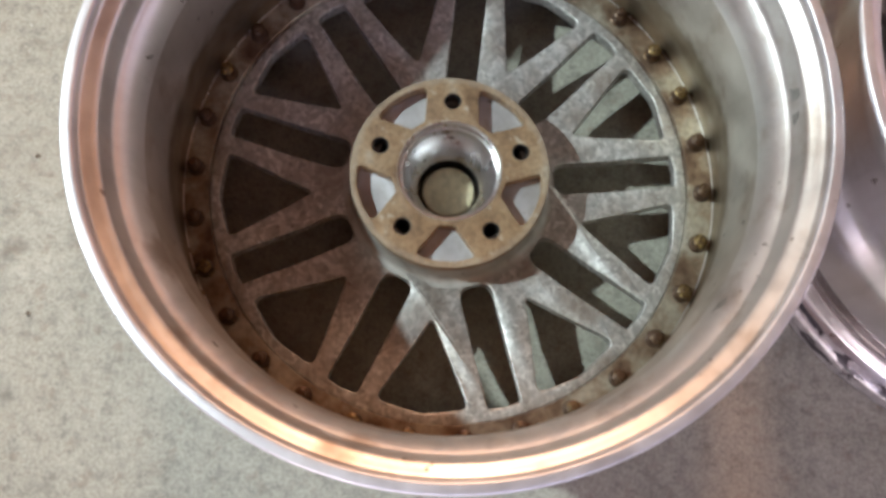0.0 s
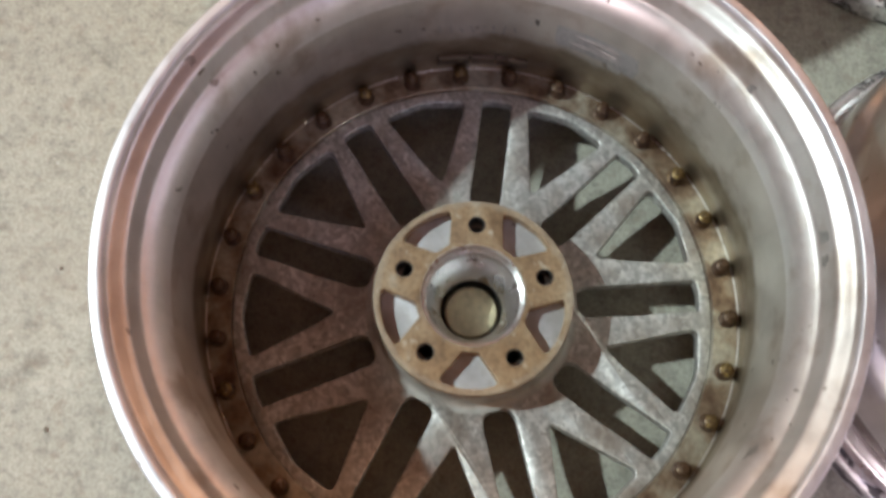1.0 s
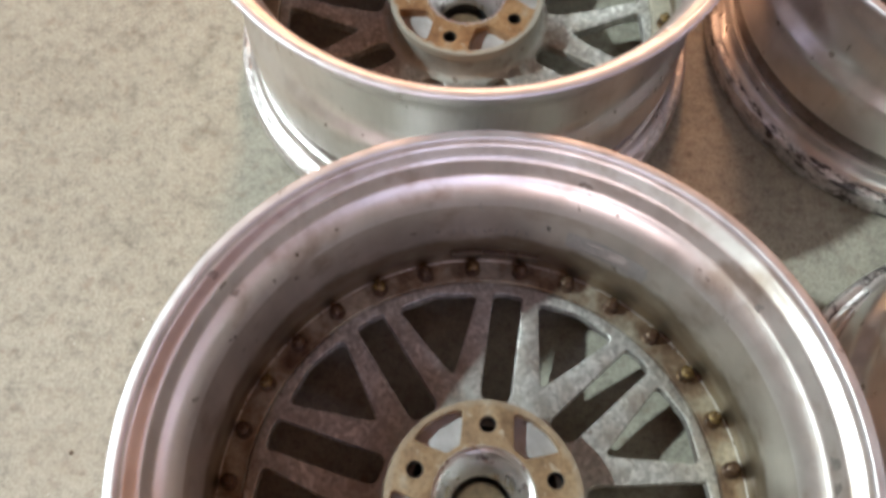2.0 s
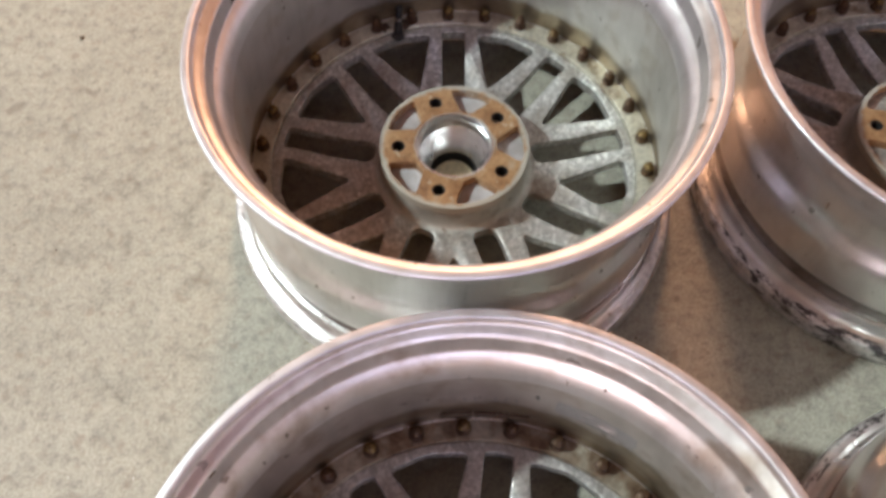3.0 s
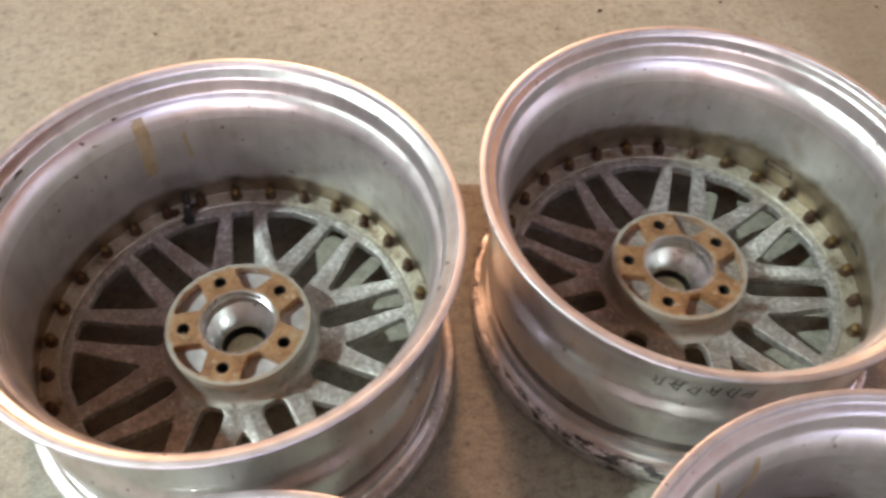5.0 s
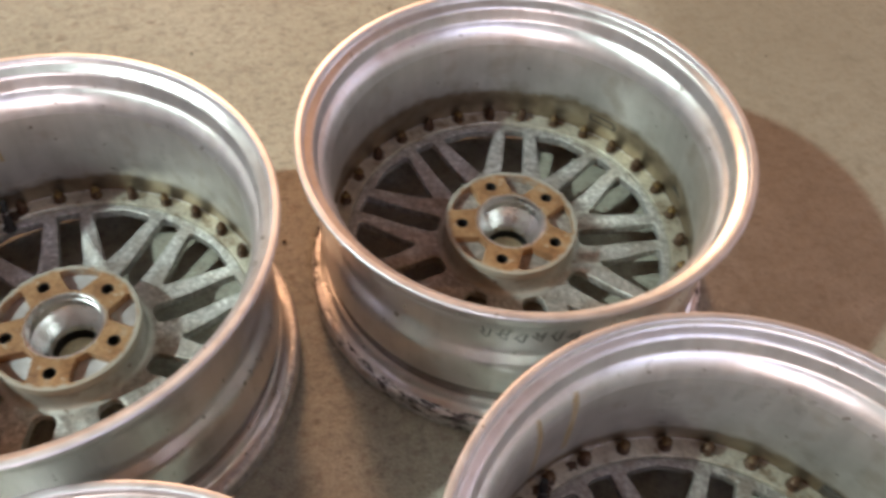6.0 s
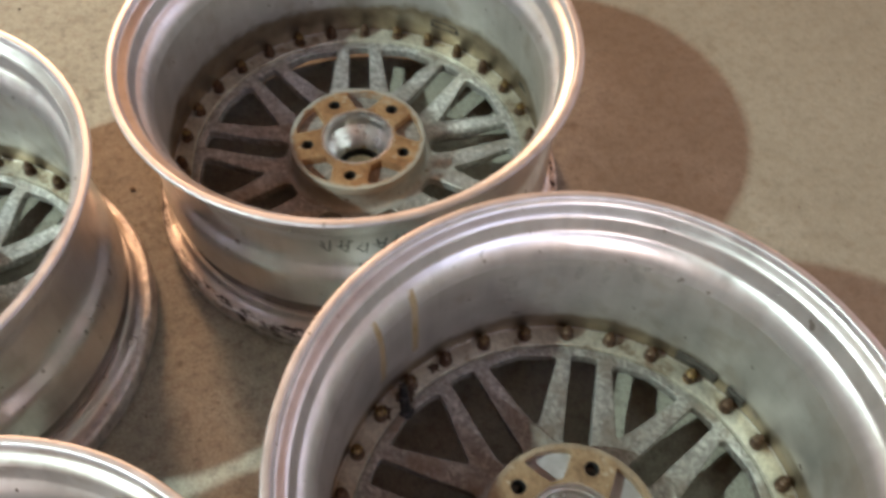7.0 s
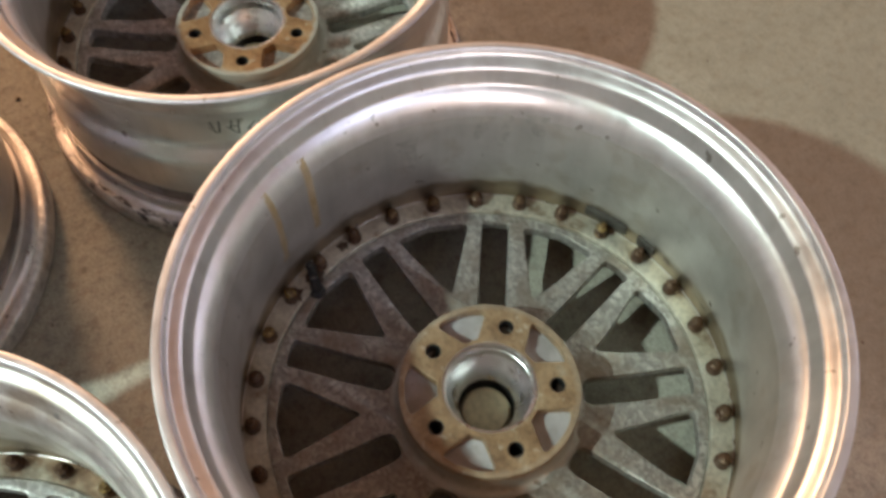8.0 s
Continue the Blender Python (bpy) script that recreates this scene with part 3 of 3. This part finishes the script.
recoat(wheels[0], "barrel", M_BARREL_DIRTY)
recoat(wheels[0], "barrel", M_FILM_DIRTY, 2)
recoat(wheels[0], "bolt_flange", M_FLANGE_GRIMY)
recoat(wheels[3], "spokes", M_SPOKE_DULL)
HEIGHTS = {wheel.name: place[5][0] for wheel, place in zip(wheels, PLACES)}


# ---- marks and fittings of single wheels ----
def settled(wheel, z):
    """Heights of marks are given for a barrel 0.235 high; they rise or sink with the wheel's own barrel."""
    return z + (HEIGHTS[wheel.name] - 0.2350) * min(1.0, max(0.0, (z - 0.07) / 0.11))


def wall_line(wheel, outside):
    return outer_line(HEIGHTS[wheel.name]) if outside else inner_line(HEIGHTS[wheel.name])


def patch(wheel, name, a0, a1, z0, z1, material, lift=0.0006, label="", outside=False, wobble=0.0, taper=0.0):
    """A thin curved piece that clings to the barrel between two angles and two heights."""
    bm = bmesh.new()
    na, nz = max(2, round(abs(a1 - a0) / 1.2)), max(2, round(abs(z1 - z0) / 0.005))
    prof = wall_line(wheel, outside)
    z0, z1 = settled(wheel, z0), settled(wheel, z1)
    rows = []
    for j in range(nz + 1):
        t = j / nz
        z = z0 + (z1 - z0) * t
        shrink = 1 - taper * t
        mid = (a0 + a1) / 2 + wobble * math.sin(5 * t + a0)
        row = []
        for i in range(na + 1):
            a = radians(mid + (i / na - 0.5) * (a1 - a0) * shrink)
            r = radius_at(prof, z)
            edge = 0.25 if i in (0, na) or j in (0, nz) else 1.0
            r += lift * edge if outside else -lift * edge
            row.append(bm.verts.new((r * math.cos(a), r * math.sin(a), z)))
        rows.append(row)
    for p, q in zip(rows, rows[1:]):
        for i in range(na):
            bm.faces.new((p[i], p[i + 1], q[i + 1], q[i]))
    ob = part(name, mesh_of(name, bm, 50), material, wheel, label)
    return ob


def weight(wheel, a0, a1, z0, z1, material, label):
    """A stick-on balance weight: a curved bar with softened edges."""
    bm = bmesh.new()
    n = max(2, round(abs(a1 - a0) / 1.0))
    prof = wall_line(wheel, False)
    rings = []
    for i in range(n + 1):
        a = radians(a0 + (a1 - a0) * i / n)
        ring = []
        for z, lift in ((z0, 0.0), (z0, 0.0028), (z0 + 0.0012, 0.0038), (z1 - 0.0012, 0.0038), (z1, 0.0028), (z1, 0.0)):
            r = radius_at(prof, z) - lift
            ring.append(bm.verts.new((r * math.cos(a), r * math.sin(a), z)))
        rings.append(ring)
    for p, q in zip(rings, rings[1:]):
        for k in range(6):
            bm.faces.new((p[k], p[(k + 1) % 6], q[(k + 1) % 6], q[k]))
    bm.faces.new(rings[0])
    bm.faces.new(rings[-1])
    return part("balance_weight", bm, material, wheel, label)


def valve(wheel):
    """A rubber valve stem that leans out of its hole in the rim, with a bare metal tip."""
    m = pose(0.1870, 0.0, 0.0505) @ pose(0, 0, 0, 8, 12, 0)
    stem = part("valve_stem", lathe([(0.0001, 0.0), (0.0080, 0.0), (0.0080, 0.0030), (0.0052, 0.0055), (0.0046, 0.0200), (0.0040, 0.0225), (0.0001, 0.0225)], 20), M_RUBBER_AND_SHADE, wheel, "black rubber valve stem", m)
    part("valve_thread", lathe([(0.0001, 0.0224), (0.0034, 0.0224), (0.0034, 0.0262), (0.0001, 0.0262)], 14), M_POLISH, stem, "bare metal thread")
    part("valve_cap", lathe([(0.0001, 0.0260), (0.0042, 0.0260), (0.0043, 0.0275), (0.0040, 0.0385), (0.0034, 0.0400), (0.0001, 0.0402)], 16), M_RUBBER_AND_SHADE, stem, "black plastic valve cap")


def smear(wheel, a, r, size, seed):
    """A flat crust of old tar on the flange, uneven in outline."""
    rng = random.Random(seed)
    bm = bmesh.new()
    p = polar(r, a)
    z = 0.0560 + (0.0023 if HEIGHTS[wheel.name] > 0.24 else 0.0)
    reach = [size * rng.uniform(0.55, 1.25) for _ in range(14)]
    rings = []
    for share, lift in ((1.0, 0.0), (0.93, 0.0006), (0.6, 0.0011)):
        rings.append([bm.verts.new((p.x + share * reach[i] * math.cos(2 * math.pi * i / 14), p.y + share * reach[i] * math.sin(2 * math.pi * i / 14), z + lift)) for i in range(14)])
    for lower, upper in zip(rings, rings[1:]):
        for i in range(14):
            bm.faces.new((lower[i], lower[(i + 1) % 14], upper[(i + 1) % 14], upper[i]))
    bm.faces.new(rings[-1])
    part("tar_crust", bm, M_TAR, wheel, "dark brown crust of old tar")


def strokes(wheel, name, a0, a1, z0, z1, count, material, label, outside):
    """A line of writing that cannot be read, as plain short bars."""
    rng = random.Random(count)
    for i in range(count):
        a = a0 + (a1 - a0) * (i + 0.5) / count
        w = abs(a1 - a0) / count * rng.uniform(0.07, 0.13)
        zz = z0 + (z1 - z0) * rng.uniform(0.0, 0.25)
        bar(wheel, name, a, w, zz, zz + (z1 - z0) * rng.uniform(0.45, 0.75), rng.uniform(-1.0, 1.0) * abs(a1 - a0) / count * 0.4, material, label, outside)


def bar(wheel, name, a, w, z0, z1, slant, material, label, outside):
    """One thin slanting bar on the barrel."""
    bm = bmesh.new()
    prof = wall_line(wheel, outside)
    z0, z1 = settled(wheel, z0), settled(wheel, z1)
    rows = []
    for k in range(4):
        t = k / 3
        z = z0 + (z1 - z0) * t
        r = radius_at(prof, z) + (0.0004 if outside else -0.0004)
        mid = a + slant * (t - 0.5)
        rows.append([bm.verts.new((r * math.cos(radians(d)), r * math.sin(radians(d)), z)) for d in (mid - w, mid + w)])
    for p, q in zip(rows, rows[1:]):
        bm.faces.new((p[0], p[1], q[1], q[0]))
    part(name, mesh_of(name, bm, 50), material, wheel, label)


wheel_a, wheel_b, wheel_c, wheel_d = wheels
tagged(wheel_a, "bare aluminium split-rim wheel lying face down, faded sticker inside its barrel")
tagged(wheel_b, "bare aluminium split-rim wheel lying face down, yellow glue run inside")
tagged(wheel_c, "bare aluminium split-rim wheel lying face down, marker writing outside its barrel")
tagged(wheel_d, "bare aluminium split-rim wheel lying face down with dark balance weights inside")

patch(wheel_a, "sticker", 110, 129.3, 0.129, 0.158, M_STICKER, 0.0005, "faded grey paper sticker")
for z0, z1, a0, a1 in ((0.150, 0.153, 113, 126), (0.144, 0.146, 113, 121), (0.138, 0.141, 112, 127)):
    patch(wheel_a, "sticker_print", a0, a1, z0, z1, M_SMUDGE, 0.0010)
strokes(wheel_a, "stamp", 137, 156, 0.128, 0.146, 8, M_SMUDGE, "faint stamped marks", False)
patch(wheel_a, "stamp", 133.2, 134.2, 0.150, 0.158, M_LEAD, 0.0006)
for a0, a1, mat in ((134.2, 139.0, M_DUST_AND_SHADE), (139.4, 141.6, M_TAR), (142.0, 147.4, M_TAR), (147.8, 155.2, M_DUST_AND_SHADE)):
    weight(wheel_a, a0, a1, 0.0700, 0.0860, mat, "stick-on balance weight")
for a0, a1, z0, z1 in ((57.5, 60.0, 0.2085, 0.2180), (53.8, 55.8, 0.2080, 0.2150), (18.0, 22.0, 0.190, 0.199), (223.8, 225.2, 0.186, 0.192), (204.0, 205.6, 0.2255, 0.2290), (88.0, 89.4, 0.205, 0.212)):
    patch(wheel_a, "smudge", a0, a1, z0, z1, M_SMUDGE, 0.0003, "dark oily smudge", wobble=0.4, taper=0.4)
patch(wheel_b, "glue_run", 3.4, 7.6, 0.2000, 0.122, M_GLUE, 0.0005, "dried yellow glue run", wobble=0.3, taper=-0.1)
patch(wheel_b, "glue_run", 352.2, 353.4, 0.170, 0.132, M_GLUE, 0.0004, "dried yellow glue run", wobble=0.3)
for a, z in ((20, 0.150), (341, 0.165), (60, 0.120)):
    patch(wheel_b, "smudge", a - 0.7, a + 0.7, z, z + 0.006, M_DUST_AND_SHADE, 0.0003, wobble=0.4, taper=0.5)
for a, z, h, w in ((205.3, 0.2190, 0.003, 1.2), (190.2, 0.1925, 0.004, 0.6), (196.9, 0.1870, 0.004, 0.45), (210.3, 0.1790, 0.004, 0.35), (211.4, 0.1830, 0.003, 0.3), (225.0, 0.1890, 0.005, 0.35), (128.7, 0.1880, 0.008, 0.4), (120.9, 0.1965, 0.005, 0.6)):
    patch(wheel_a, "smudge", a - w, a + w, z, z + h, M_DUST_AND_SHADE, 0.0003, wobble=0.3, taper=0.5)
for a, z0, z1, w in ((149.0, 0.168, 0.184, 0.35), (135.2, 0.146, 0.158, 0.4), (123.1, 0.150, 0.132, 2.6), (114.6, 0.152, 0.122, 3.0), (110.3, 0.150, 0.128, 0.5)):
    patch(wheel_a, "water_stain", a - w, a + w, z0, z1, M_STAIN, 0.0003, "grey water stain", wobble=0.6, taper=0.4)
for a, z, h, w in ((41.6, 0.2165, 0.005, 2.0), (51.0, 0.2140, 0.005, 2.2), (28.6, 0.1735, 0.004, 0.9), (10.7, 0.2050, 0.003, 1.0), (19.1, 0.1915, 0.003, 1.3)):
    patch(wheel_b, "smudge", a - w, a + w, z, z + h, M_DUST_AND_SHADE, 0.0003, wobble=0.4, taper=0.6)
for a, z0, z1, w in ((300.2, 0.182, 0.142, 1.9), (292.3, 0.184, 0.160, 3.0), (306.5, 0.180, 0.150, 2.2), (324.2, 0.165, 0.118, 3.0), (338.8, 0.2035, 0.192, 1.2), (331.8, 0.2035, 0.196, 0.8)):
    patch(wheel_d, "water_stain", a - w, a + w, z0, z1, M_STAIN, 0.0003, "grey water stain", wobble=0.6, taper=0.55)
for a, z0, z1, w in ((231.2, 0.160, 0.198, 0.16), (229.6, 0.160, 0.200, 0.16), (22.0, 0.1985, 0.2030, 0.9), (53.0, 0.2085, 0.2150, 0.8)):
    patch(wheel_b, "smudge", a - w, a + w, z0, z1, M_DUST_AND_SHADE, 0.0003, wobble=0.3, taper=0.3)
for a, z0, z1, w in ((301.0, 0.158, 0.128, 1.1), (297.0, 0.152, 0.126, 0.8)):
    patch(wheel_b, "water_stain", a - w, a + w, z0, z1, M_STAIN, 0.0003, "grey water stain", wobble=0.6, taper=0.4)
valve(wheel_b)
valve(wheel_d)
for wheel, marks in ((wheel_b, ((4.0, 0.2000, 0.0085), (356.5, 0.1980, 0.0095))), (wheel_d, ((5.0, 0.2000, 0.0085), (357.0, 0.1970, 0.0095), (345.5, 0.2010, 0.0060)))):
    for k, (a, r, size) in enumerate(marks):
        smear(wheel, a, r, size, 11 * k + 3)
weight(wheel_d, 264.0, 276.0, 0.0660, 0.0820, M_LEAD, "dark lead balance weight")
weight(wheel_d, 255.0, 260.4, 0.0660, 0.0810, M_LEAD, "dark lead balance weight")
patch(wheel_d, "smudge", 250.0, 252.2, 0.070, 0.080, M_DUST_AND_SHADE, 0.0004)
patch(wheel_d, "smudge", 233.4, 234.8, 0.094, 0.100, M_DUST_AND_SHADE, 0.0004)
patch(wheel_d, "glue_run", 350.6, 352.5, 0.2000, 0.112, M_GLUE, 0.0005, "dried yellow glue run", wobble=0.12, taper=-0.2)
patch(wheel_d, "glue_run", 2.2, 3.9, 0.2000, 0.112, M_GLUE, 0.0005, "dried yellow glue run", wobble=0.12, taper=-0.3)
for a in (341.0, 353.9):
    p = polar(0.2035, a)
    spike = lathe([(0.0001, 0.0), (0.0011, 0.0), (0.0004, 0.0200), (0.0001, 0.0205)], 8)
    part("broken_wire", spike, M_RUBBER_AND_SHADE, wheel_d, "thin black wire end", pose(p.x, p.y, 0.060, 6, -8, 0))
for a0, a1, z0, z1 in ((222.8, 233.6, 0.0915, 0.0940), (222.8, 233.6, 0.0800, 0.0820), (222.8, 223.9, 0.0820, 0.0915), (232.5, 233.6, 0.0820, 0.0915), (187.0, 192.0, 0.080, 0.090)):
    patch(wheel_c, "adhesive_mark", a0, a1, z0, z1, M_LEAD, 0.0004, "dark adhesive residue")
for k in range(6):
    # plain bars, in six groups as wide as the letters
    a, low_end, tall = 98.0 - 4.7 * k, 0.153 + 0.0015 * (k % 3), 0.017 + 0.003 * ((k * 5) % 3)
    bar(wheel_c, "marker_writing", a, 0.22, low_end, low_end + tall, 0.7, M_INK, "black marker strokes", True)
    bar(wheel_c, "marker_writing", a - 1.7, 0.20, low_end + 0.35 * tall, low_end + tall, 2.2 - 1.4 * (k % 3), M_INK, "", True)
    bar(wheel_c, "marker_writing", a - 1.7, 0.20, low_end, low_end + 0.5 * tall, -2.6 + 0.8 * (k % 2), M_INK, "", True)
    if k % 2 == 0:
        bar(wheel_c, "marker_writing", a - 1.0, 0.9, low_end + 0.45 * tall, low_end + 0.45 * tall + 0.0018, 0.0, M_INK, "", True)


# ---- grit on the floor ----
rng = random.Random(4)
bm = bmesh.new()
for i in range(140):
    x, y, r = rng.uniform(-0.9, 1.5), rng.uniform(-0.5, 1.9), rng.uniform(0.0009, 0.0033)
    if min(math.hypot(x - px, y - py) for px, py, *_ in PLACES) < 0.245:
        continue
    geo = bmesh.ops.create_icosphere(bm, subdivisions=1, radius=r, matrix=pose(x, y, r * 0.45, rng.uniform(0, 90), 0, rng.uniform(0, 360)))
    for v in geo["verts"]:
        v.co.z = max(0.0, (v.co.z - r * 0.45) * 0.6 + r * 0.45)
        v.co.x += rng.uniform(-0.3, 0.3) * r
        v.co.y += rng.uniform(-0.3, 0.3) * r
tagged(part("grit", bm, M_DUST_AND_SHADE), "small dark grit scattered over the concrete", "grit", kind="stuff")
